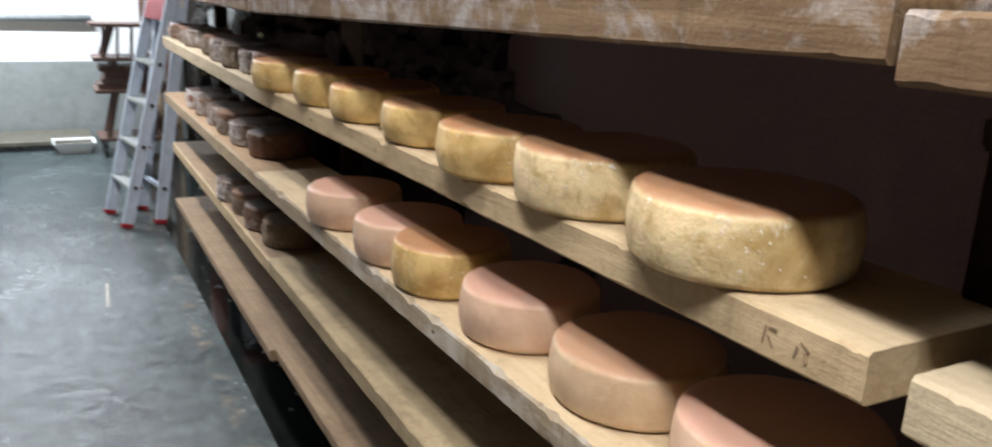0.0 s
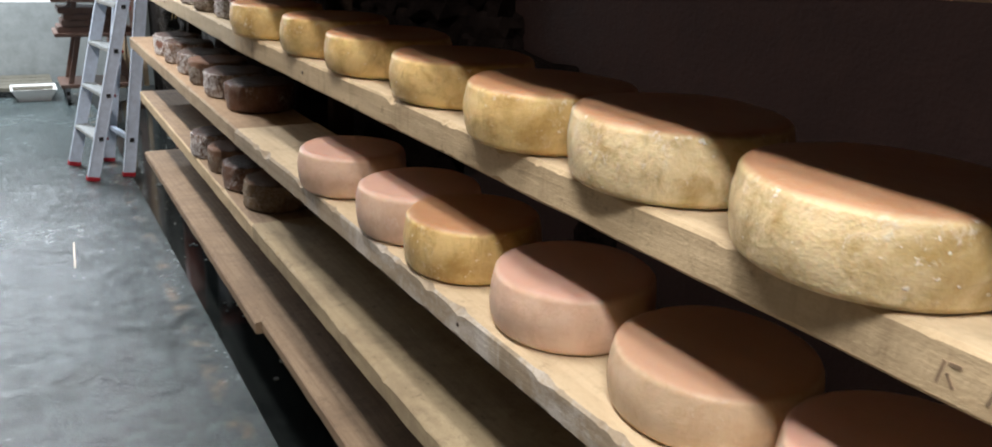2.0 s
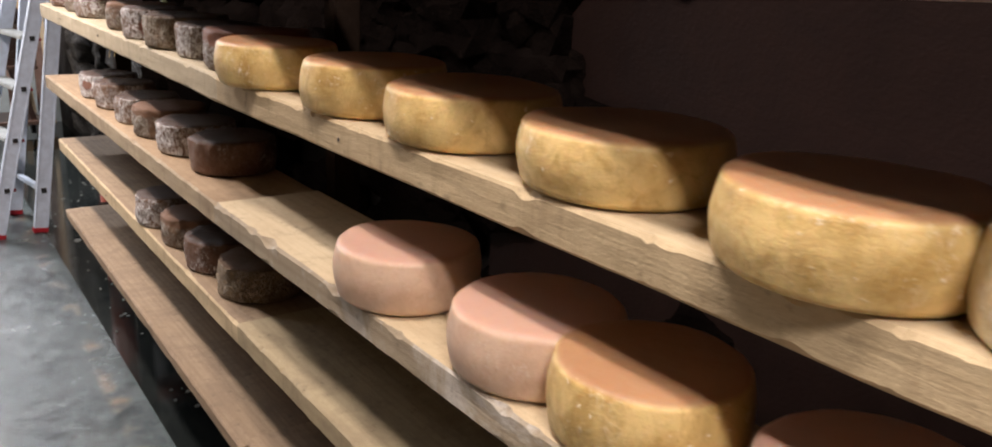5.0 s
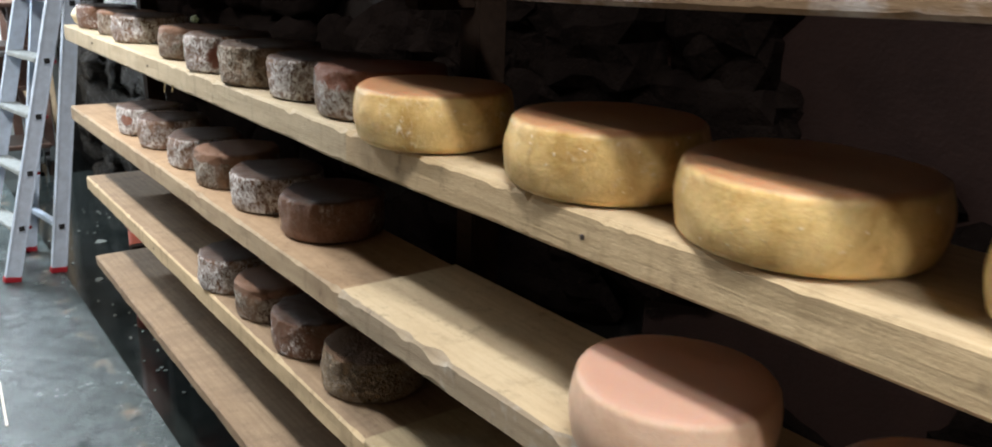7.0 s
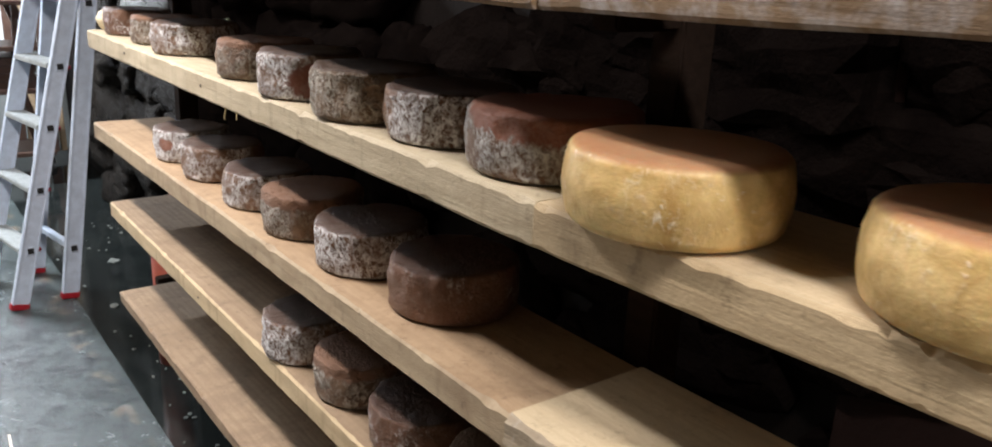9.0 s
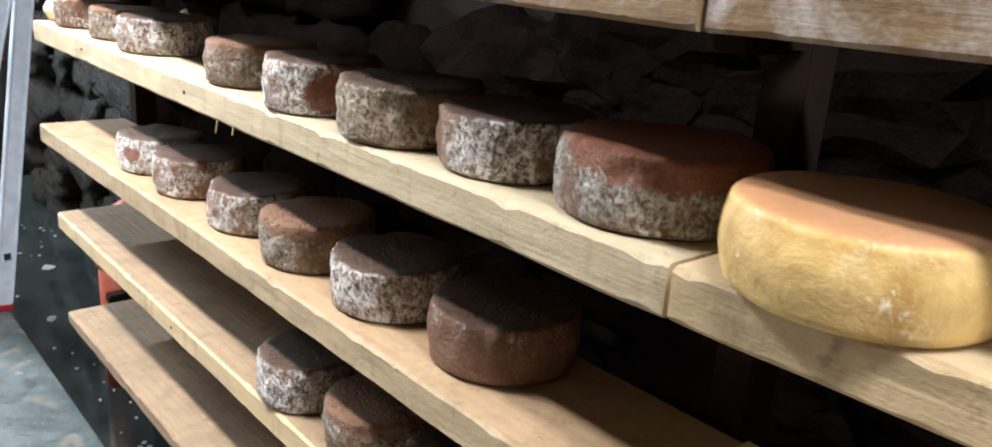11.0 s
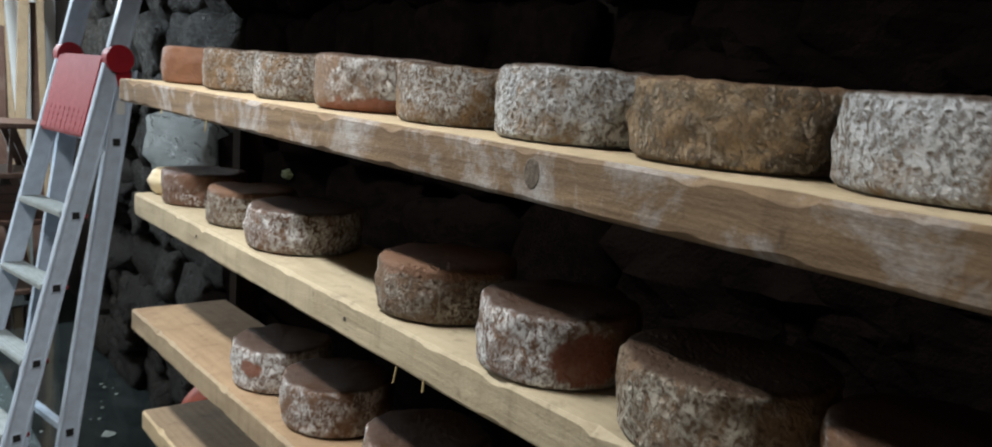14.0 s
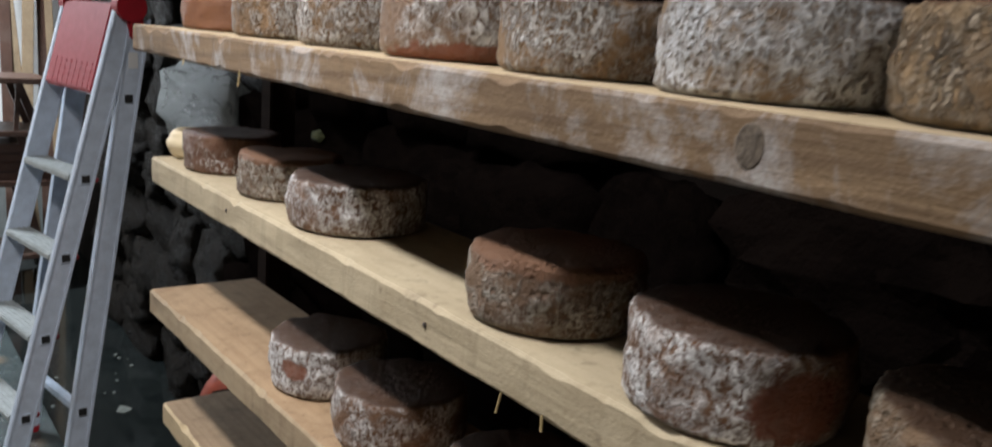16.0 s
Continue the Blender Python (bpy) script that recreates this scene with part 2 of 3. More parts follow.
CRUMB = rind("brown_crumbly_rind", (0.46, 0.33, 0.195), (0.16, 0.085, 0.045), (0.32, 0.21, 0.115), 0.8, (0.60, 0.50, 0.38), 0.68, 0.7, 1.5, 1.0, pits=0.5)
CREAM = rind("cream_rind", (0.72, 0.62, 0.42), (0.6, 0.5, 0.33), (0.6, 0.48, 0.3), 0.3, (0.75, 0.7, 0.58), 0.2, 0.5, 0.2)


def concrete(name, lo, hi, r0, r1, bump=0.25, stain=None, pebble=0.35):
    m = Mat(name)
    at = m.mapped(loose=False)
    a, b, c3 = m.noise(1.4, 5, 0.6, at, 0.4), m.noise(14, 6, 0.7, at, 0.3), m.noise(120, 3, 0.6, at)
    c = m.mix(m.ramp(m.math("ADD", m.math("MULTIPLY", a, 0.5), m.math("MULTIPLY", b, 0.5)), 0.36, 0.66), lo, hi)
    c = m.mix(m.math("MULTIPLY", m.ramp(c3, 0.55, 0.75), 0.35), c, lo)
    if stain:
        sep = m.node("ShaderNodeSeparateXYZ")
        m.link(m.vec, sep.inputs[0])
        band = m.math("SUBTRACT", 1.0, m.ramp(m.math("ABSOLUTE", m.math("ADD", sep.outputs[0], 0.02), 0), 0.012, 0.045))
        blots = m.ramp(m.noise(7, 2, 0.5, at, 0.2), 0.50, 0.66)
        c = m.mix(m.math("MULTIPLY", m.math("MULTIPLY", band, blots), 0.45), c, stain)
    m.colour(c)
    m.rough(m.ramp(m.math("ADD", m.math("MULTIPLY", a, 0.6), m.math("MULTIPLY", b, 0.4)), 0.38, 0.6), r0, r1)
    m.bump(m.math("ADD", b, m.math("MULTIPLY", c3, pebble)), bump, 0.004)
    return m.m


FLOOR = concrete("wet_concrete", (0.031, 0.043, 0.044), (0.086, 0.109, 0.107), 0.08, 0.30, 0.7, (0.30, 0.21, 0.13), 1.3)
SOIL = concrete("black_water", (0.008, 0.010, 0.010), (0.022, 0.026, 0.024), 0.03, 0.12, 0.06)
DADO = concrete("grey_render", (0.17, 0.185, 0.175), (0.27, 0.29, 0.28), 0.5, 0.8)
LIME = concrete("white_limewash", (0.74, 0.75, 0.73), (0.84, 0.85, 0.83), 0.6, 0.9)
# Tone of the unseen ceiling, raised so that it bounces fill light.
CEIL = concrete("ceiling_bounce_grey", (0.26, 0.215, 0.175), (0.38, 0.325, 0.275), 0.7, 0.95)
# Tone for unseen walls that act as warm fill reflectors.
WARM_BOUNCE = concrete("warm_bounce_wall", (0.54, 0.42, 0.33), (0.66, 0.53, 0.42), 0.7, 0.95)
# Near-black because the rack's shade on this wall is in the colour.
BACKW = concrete("shaded_mortar", (0.005, 0.0036, 0.003), (0.012, 0.0088, 0.0072), 0.5, 0.9, 0.9)

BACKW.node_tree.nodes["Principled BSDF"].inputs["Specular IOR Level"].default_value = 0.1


def stone_material(name, lo, hi, pale=(0.10, 0.105, 0.10), gloss=0.3, r0=0.22, r1=0.75):
    m = Mat(name)
    m.b.inputs["Specular IOR Level"].default_value = gloss
    at = m.mapped()
    a, b, c3 = m.noise(7, 6, 0.65, at, 0.6), m.noise(32, 5, 0.7, at), m.noise(110, 3, 0.6, at)
    c = m.mix(m.ramp(a, 0.35, 0.7), lo, hi)
    c = m.mix(m.math("MULTIPLY", m.ramp(b, 0.6, 0.75), 0.5), c, pale)
    m.colour(c)
    m.rough(m.ramp(a, 0.4, 0.65), r0, r1)
    m.bump(m.math("ADD", b, m.math("MULTIPLY", c3, 0.4)), 0.8, 0.012)
    return m.m


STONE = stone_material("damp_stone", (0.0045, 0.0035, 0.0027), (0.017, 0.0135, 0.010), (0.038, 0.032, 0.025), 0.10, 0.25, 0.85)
# Copy of the stone for behind the rack, shade put into its colour.
ROCK_SHADED = stone_material("shaded_rock", (0.0036, 0.0026, 0.0023), (0.0085, 0.0061, 0.0052), (0.010, 0.008, 0.007), 0.0, 0.8, 0.95)
# Assumed plaster; its near-black brown holds the shade behind the shelves.
EARTH = concrete("shaded_brown_plaster", (0.0125, 0.0066, 0.0056), (0.024, 0.013, 0.0108), 0.6, 0.9, 0.6)
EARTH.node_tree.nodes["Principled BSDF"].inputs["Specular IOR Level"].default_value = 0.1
PALEROCK = stone_material("pale_wet_stone", (0.06, 0.068, 0.066), (0.20, 0.22, 0.21), (0.38, 0.40, 0.39), 0.6)


def plain(name, c, rough, metal=0.0, vary=0.25, scale=30, bump=0.0):
    m = Mat(name, rough, metal)
    n = m.noise(scale, 4, 0.6)
    m.colour(m.mix(m.ramp(n, 0.35, 0.7), c, tuple(v * (1 - vary) for v in c)))
    m.rough(n, max(rough - 0.12, 0.03), min(rough + 0.12, 1))
    if bump:
        m.bump(n, bump, 0.002)
    return m.m


ALU = plain("brushed_aluminium", (0.66, 0.75, 0.87), 0.34, 0.1, 0.22, 22)
STEPALU = plain("dull_aluminium_tread", (0.42, 0.45, 0.44), 0.45, 0.1, 0.3, 26)
REDP = plain("red_plastic", (0.40, 0.013, 0.024), 0.55, 0, 0.15)
ORANGEP = plain("orange_plastic", (0.30, 0.05, 0.02), 0.55, 0, 0.4)
BLACK = plain("black_rubber", (0.02, 0.02, 0.02), 0.6)
WHITEP = plain("white_plastic", (0.8, 0.8, 0.78), 0.35, 0, 0.08)
BLUEP = plain("blue_plastic", (0.03, 0.16, 0.42), 0.4, 0, 0.15)
STEEL = plain("dull_steel", (0.35, 0.36, 0.36), 0.35, 0.9)
PIPE = plain("grey_pipe", (0.34, 0.36, 0.36), 0.4, 0.0)
CHALK = plain("chalk_paint", (0.72, 0.68, 0.6), 0.9, 0, 0.2, 90)
NAIL = plain("rusty_steel", (0.10, 0.08, 0.07), 0.45, 0.7)
FLAKE = plain("pale_flake", (0.17, 0.18, 0.155), 0.7, 0, 0.4, 60)
MOSS = plain("yellow_moss", (0.06, 0.07, 0.025), 0.85, 0, 0.4, 80)
KNOT = plain("grey_knot", (0.17, 0.135, 0.10), 0.8, 0, 0.7, 140, 0.8)

# ---- mesh helpers ----


def part(name, bm, material, parent=None, label="", smooth=False):
    """Link a bmesh as one mesh object, under a thing or as a thing."""
    data = bpy.data.meshes.new(name)
    bmesh.ops.recalc_face_normals(bm, faces=bm.faces)
    if smooth:
        for f in bm.faces:
            f.smooth = True
    bm.to_mesh(data)
    bm.free()
    data.materials.append(material)
    ob = new(name, data)
    if parent:
        ob.parent = parent
    if label:
        ob["label"] = label
    return ob


def empty(name, m, label, category, group="", kind=""):
    ob = new(name)
    ob.matrix_world = m
    return tagged(ob, label, category, group, kind)


def box_bm(x0, y0, z0, x1, y1, z1, bevel=0.0, bm=None):
    bm = bm or bmesh.new()
    r = bmesh.ops.create_cube(bm, size=1.0)
    for v in r["verts"]:
        v.co = Vector(((x0 + x1) / 2 + v.co.x * (x1 - x0), (y0 + y1) / 2 + v.co.y * (y1 - y0), (z0 + z1) / 2 + v.co.z * (z1 - z0)))
    if bevel:
        es = {e for v in r["verts"] for e in v.link_edges}
        bmesh.ops.bevel(bm, geom=list(es), offset=bevel, segments=2, affect="EDGES")
    return bm


def bar_bm(a, b, wx, wy, bevel=0.0, side=(1, 0, 0)):
    """A bar of section wx by wy from a to b; wx lies along side."""
    a, b = Vector(a), Vector(b)
    w = (b - a).normalized()
    u = (Vector(side) - w * w.dot(Vector(side))).normalized()
    v = w.cross(u)
    bm = box_bm(-wx / 2, -wy / 2, 0, wx / 2, wy / 2, (b - a).length, bevel)
    m = Matrix((u, v, w)).transposed().to_4x4()
    m.translation = a
    bmesh.ops.transform(bm, matrix=m, verts=bm.verts)
    return bm


def lathe_bm(profile, segs=32, bm=None):
    """Turn a profile of (radius, z) about the z axis; its ends are closed."""
    bm = bm or bmesh.new()
    rings = [[bm.verts.new((r * math.cos(2 * math.pi * i / segs), r * math.sin(2 * math.pi * i / segs), z)) for i in range(segs)] for r, z in profile]
    for a, b in zip(rings, rings[1:]):
        for i in range(segs):
            bm.faces.new((a[i], a[(i + 1) % segs], b[(i + 1) % segs], b[i]))
    bm.faces.new(rings[0][::-1])
    bm.faces.new(rings[-1])
    return bm


def cyl_bm(a, b, r, segs=12):
    a, b = Vector(a), Vector(b)
    bm = lathe_bm([(r, 0), (r, (b - a).length)], segs)
    m = (b - a).to_track_quat("Z", "Y").to_matrix().to_4x4()
    m.translation = a
    bmesh.ops.transform(bm, matrix=m, verts=bm.verts)
    return bm

# ---- the cellar: floor, walls, ceiling ----
def slab(name, x0, y0, z0, x1, y1, z1, material, label, bevel=0.0):
    ob = part(name, box_bm(x0, y0, z0, x1, y1, z1, bevel), material)
    return tagged(ob, label, "", "", "structure")


slab("floor", -2.60, -7.0, -0.30, 0.062, 4.5, 0.0, FLOOR, "wet grey-green concrete floor slab with a worn edge", 0.008)
slab("water", 0.062, -7.0, -0.40, 0.70, 4.5, -0.06, SOIL, "still black water in the channel under the cheese shelves")
# The unseen ceiling, west and south walls double as fill reflectors.
slab("ceiling", -2.60, -7.0, 2.75, 0.70, 4.5, 2.95, CEIL, "unseen cellar ceiling, warm grey to bounce fill light")
slab("wall_west", -2.80, -7.0, -0.40, -2.60, 4.5, 2.95, WARM_BOUNCE, "unseen cellar wall, warm and pale to bounce fill light")
slab("wall_south", -2.80, -7.2, -0.40, 0.90, -7.0, 2.95, WARM_BOUNCE, "unseen end wall, warm and pale to bounce fill light")
slab("wall_north", -2.80, 4.5, 0.72, 0.90, 4.7, 2.95, LIME, "white limewashed end wall")
slab("wall_north_dado", -2.80, 4.48, -0.40, 0.90, 4.7, 0.72, DADO, "grey rendered lower part of the end wall")
wall_east = slab("wall_east", 0.70, -7.0, -0.40, 0.90, 4.5, 2.95, BACKW, "damp rubble stone wall behind the shelves, shade put into its colour")
slab("wall_plaster", 0.64, -7.0, -0.40, 0.697, -2.12, 2.95, EARTH, "assumed brown plaster on the wall behind the shelves, shade put into its colour")

# ---- shelf boards ----
THICK = 0.052


def board(y0, y1, x0, x1, z, material, label, thick=THICK, depth=0.225, seed=0, tilt=0.0, top=None, rag=1.0):
    """A thick shelf board along y with chipped edges; x0 and x1 are its front at y0 and y1."""
    rnd = random.Random(seed)
    n = int(abs(y1 - y0) * 130)
    bm = bmesh.new()
    rings = []
    off = rnd.uniform(0, 50)
    for i in range(n + 1):
        f = i / n
        y = y0 + (y1 - y0) * f
        fx = x0 + (x1 - x0) * f
        c = [noise.noise(Vector((off + y * 9, k * 7.3, seed))) for k in range(4)]
        chip = max(0, noise.noise(Vector((off, y * 21, seed))) - 0.15) * 0.010 + max(0, noise.noise(Vector((off + 9, y * 63, seed))) - 0.3) * 0.007
        chip *= rag
        zz = z + tilt * f
        e = 0.004
        ring = [(fx + 0.0015 * c[0], zz - e - chip), (fx + e + chip + 0.002 * c[1], zz + 0.0008 * c[1]), (fx + depth * 0.5, zz + 0.0012 * c[2]),
                (fx + depth - e, zz), (fx + depth, zz - e), (fx + depth, zz - thick + e), (fx + depth - e, zz - thick),
                (fx + e + 0.002 * c[3], zz - thick + 0.0015 * c[2]), (fx + 0.0018 * c[2], zz - thick + e + 0.6 * chip), (fx + 0.0018 * c[3], zz - thick * 0.5)]
        rings.append([bm.verts.new((px, y, pz)) for px, pz in ring])
    k = len(rings[0])
    for a, b in zip(rings, rings[1:]):
        for i in range(k):
            f = bm.faces.new((a[i], a[(i + 1) % k], b[(i + 1) % k], b[i]))
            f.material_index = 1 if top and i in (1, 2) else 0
    bm.faces.new(rings[0])
    bm.faces.new(rings[-1][::-1])
    ob = part("shelf_board", bm, material)
    if top:
        ob.data.materials.append(top)
    return tagged(ob, label, "shelf board", "boards of the cheese rack")


T1, T2, T2N, T3, T3N, T4, T4N, T5, T5N = 1.490, 1.2375, 1.241, 0.968, 0.990, 0.718, 0.735, 0.442, 0.447
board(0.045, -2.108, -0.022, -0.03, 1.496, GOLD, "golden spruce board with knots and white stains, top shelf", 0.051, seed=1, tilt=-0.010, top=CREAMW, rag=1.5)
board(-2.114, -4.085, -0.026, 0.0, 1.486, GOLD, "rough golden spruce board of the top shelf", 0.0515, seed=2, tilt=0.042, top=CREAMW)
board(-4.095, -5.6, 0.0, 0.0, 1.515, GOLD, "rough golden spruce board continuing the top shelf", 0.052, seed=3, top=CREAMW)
b2 = board(0.0, -2.094, 0.0, 0.0, T2, PALE, "clean pale spruce board with mouldy wheels on it", seed=4)
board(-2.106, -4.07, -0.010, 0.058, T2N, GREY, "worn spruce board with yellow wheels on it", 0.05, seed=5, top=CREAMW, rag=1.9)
board(-4.11, -5.6, 0.057, 0.057, 1.238, PALE, "pale spruce board starting after a gap", 0.052, seed=6)
board(-0.027, -2.085, -0.012, 0.003, T3, SOILED, "soiled spruce board with a brown top and small mouldy wheels", 0.05, seed=7, top=BROWNTOP)
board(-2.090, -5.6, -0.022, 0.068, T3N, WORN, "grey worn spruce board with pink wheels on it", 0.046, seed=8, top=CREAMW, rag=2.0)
board(-0.038, -2.115, 0.010, 0.014, T4, GREY, "brown-topped board with a pale front and dark wheels", 0.048, seed=9, top=BROWN)
board(-2.120, -5.6, 0.004, 0.025, T4N, DULLW, "empty worn spruce board", 0.046, seed=10, rag=1.6)
board(-0.10, -2.115, 0.0, 0.0, T5, BROWN, "empty brown lowest shelf board", 0.036, seed=11)
board(-2.10, -5.6, 0.018, 0.035, T5N, BROWN, "empty brown lowest shelf board", 0.036, seed=12)


# ---- posts that carry the boards ----


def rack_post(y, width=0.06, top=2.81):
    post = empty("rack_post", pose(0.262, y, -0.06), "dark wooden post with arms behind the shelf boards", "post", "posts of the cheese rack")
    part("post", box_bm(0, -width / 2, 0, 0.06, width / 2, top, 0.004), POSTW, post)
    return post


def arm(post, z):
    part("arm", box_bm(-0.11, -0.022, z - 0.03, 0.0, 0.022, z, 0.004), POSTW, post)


for y in (0.06, -2.02, -4.09):
    p = rack_post(y, 0.16 if y < -4 else 0.055, 1.49 if y > -1 else 2.81)
    far = y > -1
    for top, thick in (((1.496, 0.051), (T2, THICK), (T3, 0.05), (T4, 0.048), (T5, 0.036)) if far else ((1.487, 0.051), (T2, 0.053), (T3, 0.052), (T4, 0.05), (T5, 0.037))):
        arm(p, top - thick + 0.06 - 0.001)
    if y < -4:
        bm = bar_bm((-0.002, 0.030, 1.323), (-0.002, 0.040, 1.365), 0.004, 0.003)
        for q in (((-0.002, 0.020, 1.322), (-0.002, 0.040, 1.324)), ((-0.002, 0.040, 1.365), (-0.002, 0.048, 1.347))):
            t = bar_bm(q[0], q[1], 0.005, 0.004)
            tmp = bpy.data.meshes.new("stroke")
            t.to_mesh(tmp)
            t.free()
            bm.from_mesh(tmp)
            bpy.data.meshes.remove(tmp)
        part("painted_numeral", bm, CHALK, p, "white hand-painted numeral 1")

# ---- cheese wheels ----


def wheel(x, y, z, r, h, material, label, seed, round_edge=0.018, belly=0.006, rugged=0.002, lean=(0, 0), group="", turn=0):
    """A cheese wheel: bulging side, rounded rims and an uneven skin."""
    prof = [(0.02, 0.0), (r * 0.6, 0.0), (r - round_edge, 0.0)]
    for i in range(1, 6):
        a = i / 5 * math.pi / 2
        prof.append((r - round_edge + round_edge * math.sin(a), round_edge * 0.7 * (1 - math.cos(a))))
    lo, hi = round_edge * 0.7, h - round_edge * 0.7
    for i in range(1, 9):
        f = i / 9
        prof.append((r + belly * math.sin(f * math.pi), lo + (hi - lo) * f))
    for i in range(0, 6):
        a = i / 5 * math.pi / 2
        prof.append((r - round_edge + round_edge * math.cos(a), hi + round_edge * 0.7 * math.sin(a)))
    prof += [(r * 0.75, h + 0.0005), (r * 0.45, h - 0.0005), (0.02, h - 0.001)]
    bm = lathe_bm(prof, 88 if rugged > 0.002 else 64)
    off = Vector((seed * 3.7, seed * 1.3, 0))
    for v in bm.verts:
        n = noise.fractal(v.co * 34 + off, 0.7, 2.1, 4)
        m2 = noise.noise(v.co * 9 + off)
        d = Vector((v.co.x, v.co.y, 0))
        if d.length > 0.001:
            d.normalize()
        keep = min(1, v.co.z / 0.012)
        v.co += d * (n * rugged + m2 * 0.0035) * (0.35 + 0.65 * keep)
        v.co.z += keep * (m2 * 0.0022 + n * rugged * 0.5)
        v.co.z = max(v.co.z, 0.0)
    ob = part("cheese_wheel", bm, material, None, "", True)
    ob.matrix_world = pose(x, y, z + 0.0012, lean[0], lean[1], turn)
    return tagged(ob, label, "cheese", group)


G2, GY, GP, G3, G4, G1 = ("mouldy wheels on the second shelf", "yellow wheels on the second shelf", "pink wheels on the third shelf",
                          "mouldy wheels on the third shelf", "dark wheels on the fourth shelf", "mouldy wheels on the top shelf")
LD = "brown cheese wheel with white mould on a shelf board"
WHEELS = [
    # tier, y, r, h, front x, material, label, group
    (T2, -0.165, 0.088, 0.072, 0.016, DARK_BROWN, "glossy brown cheese wheel at the board's end", G2),
    (T2, -0.425, 0.086, 0.070, 0.022, TAN_TOP, "tan-topped brown cheese wheel with buff mould", G2),
    (T2, -0.660, 0.100, 0.073, 0.009, DARK, "wide dark cheese wheel with white mould", G2),
    (T2, -1.105, 0.094, 0.074, 0.013, TAN_TOP, "buff and tan cheese wheel with crumbly mould", G2),
    (T2, -1.352, 0.091, 0.079, -0.002, DARK_RED, "dark cheese wheel with mould and a bare red patch", G2),
    (T2, -1.577, 0.097, 0.078, -0.004, DARK_PALE, "greyish buff cheese wheel thick with mould", G2),
    (T2, -1.774, 0.095, 0.072, 0.016, DARK, "dark brown cheese wheel with dull grey mould", G2),
    (T2, -1.985, 0.105, 0.078, 0.013, RED_TOP, "cheese wheel with a bare red top and grey mould below", G2),
    (T2N, -2.227, 0.105, 0.077, -0.040, YELLOW, "yellow cheese wheel overhanging the board's front", GY),
    (T2N, -2.527, 0.110, 0.079, -0.007, YELLOW, "smooth yellow cheese wheel", GY),
    (T2N, -2.773, 0.117, 0.073, 0.004, YELLOW, "yellow cheese wheel with pale mould specks", GY),
    (T2N, -3.057, 0.114, 0.072, 0.017, YELLOW, "wide yellow cheese wheel with pale specks", GY),
    (T2N, -3.345, 0.111, 0.077, 0.002, YELLOW, "smooth yellow cheese wheel", GY),
    (T2N, -3.565, 0.121, 0.081, 0.018, YELLOW_OLD, "mottled pale yellow cheese wheel", GY),
    (T2N, -3.832, 0.123, 0.080, 0.014, YELLOW_OLD, "mottled yellow cheese wheel with white mould spots", GY),
    (T3N, -2.677, 0.106, 0.084, -0.024, PINK, "smooth pink cheese wheel", GP),
    (T3N, -2.965, 0.109, 0.086, -0.007, PINK, "smooth pink cheese wheel", GP),
    (T3N, -3.150, 0.107, 0.089, 0.003, YELLOW, "yellow cheese wheel among pink ones", GP),
    (T3N, -3.402, 0.109, 0.083, 0.022, PINK, "smooth pink cheese wheel", GP),
    (T3N, -3.655, 0.118, 0.078, 0.038, BEIGE, "beige cheese wheel with a smooth rind", GP),
    (T3N, -3.888, 0.120, 0.076, 0.061, PINK, "pink cheese wheel with a rounded rim", GP),
    (T3, -0.598, 0.090, 0.080, 0.013, DARK_SPOT, "small mouldy cheese wheel with a red spot", G3),
    (T3, -0.813, 0.092, 0.080, 0.016, DARK, "small mouldy brown cheese wheel", G3),
    (T3, -1.077, 0.092, 0.077, 0.020, DARK, "small mouldy brown cheese wheel", G3),
    (T3, -1.295, 0.094, 0.082, 0.020, TAN_TOP, "tan-topped cheese wheel with grey mould", G3),
    (T3, -1.521, 0.097, 0.078, 0.024, DARK, "glossy dark cheese wheel with white mould", G3),
    (T3, -1.747, 0.099, 0.080, 0.038, DARK_BROWN, "dark brown cheese wheel with a cracked pale patch", G3),
    (T4, -1.300, 0.090, 0.085, 0.006, DARK, "dark cheese wheel with white mould", G4),
    (T4, -1.505, 0.092, 0.080, 0.022, TAN_TOP, "tan-topped dark cheese wheel", G4),
    (T4, -1.714, 0.094, 0.078, 0.022, DARK_BROWN, "bare dark brown cheese wheel", G4),
    (T4, -1.924, 0.096, 0.080, 0.033, CRUMB, "crumbly brown cheese wheel at the board's end", G4),
    (T1, -0.101, 0.088, 0.080, 0.033, ORANGE, "bare orange-brown cheese wheel", G1),
    (T1, -0.366, 0.090, 0.080, 0.033, WHITE, "cheese wheel with white mould in flecks", G1),
    (T1, -0.640, 0.093, 0.078, 0.024, WHITE, "cheese wheel with white mould in flecks", G1),
    (T1, -0.880, 0.097, 0.080, 0.022, WHITE_BAND, "white mouldy cheese wheel with a bare red foot", G1),
    (T1, -1.118, 0.097, 0.074, 0.022, WHITE, "brown and white mouldy cheese wheel", G1),
    (T1, -1.335, 0.101, 0.079, 0.016, WHITE_MORE, "cheese wheel covered in thick white mould", G1),
    (T1, -1.542, 0.103, 0.072, 0.020, CRUMB, "crumbly brown cheese wheel with pits", G1),
    (T1, -1.750, 0.099, 0.074, 0.020, WHITE_MORE, "cheese wheel with lilac-white mould", G1),
]
SMOOTH = (YELLOW, YELLOW_OLD, PINK, BEIGE)
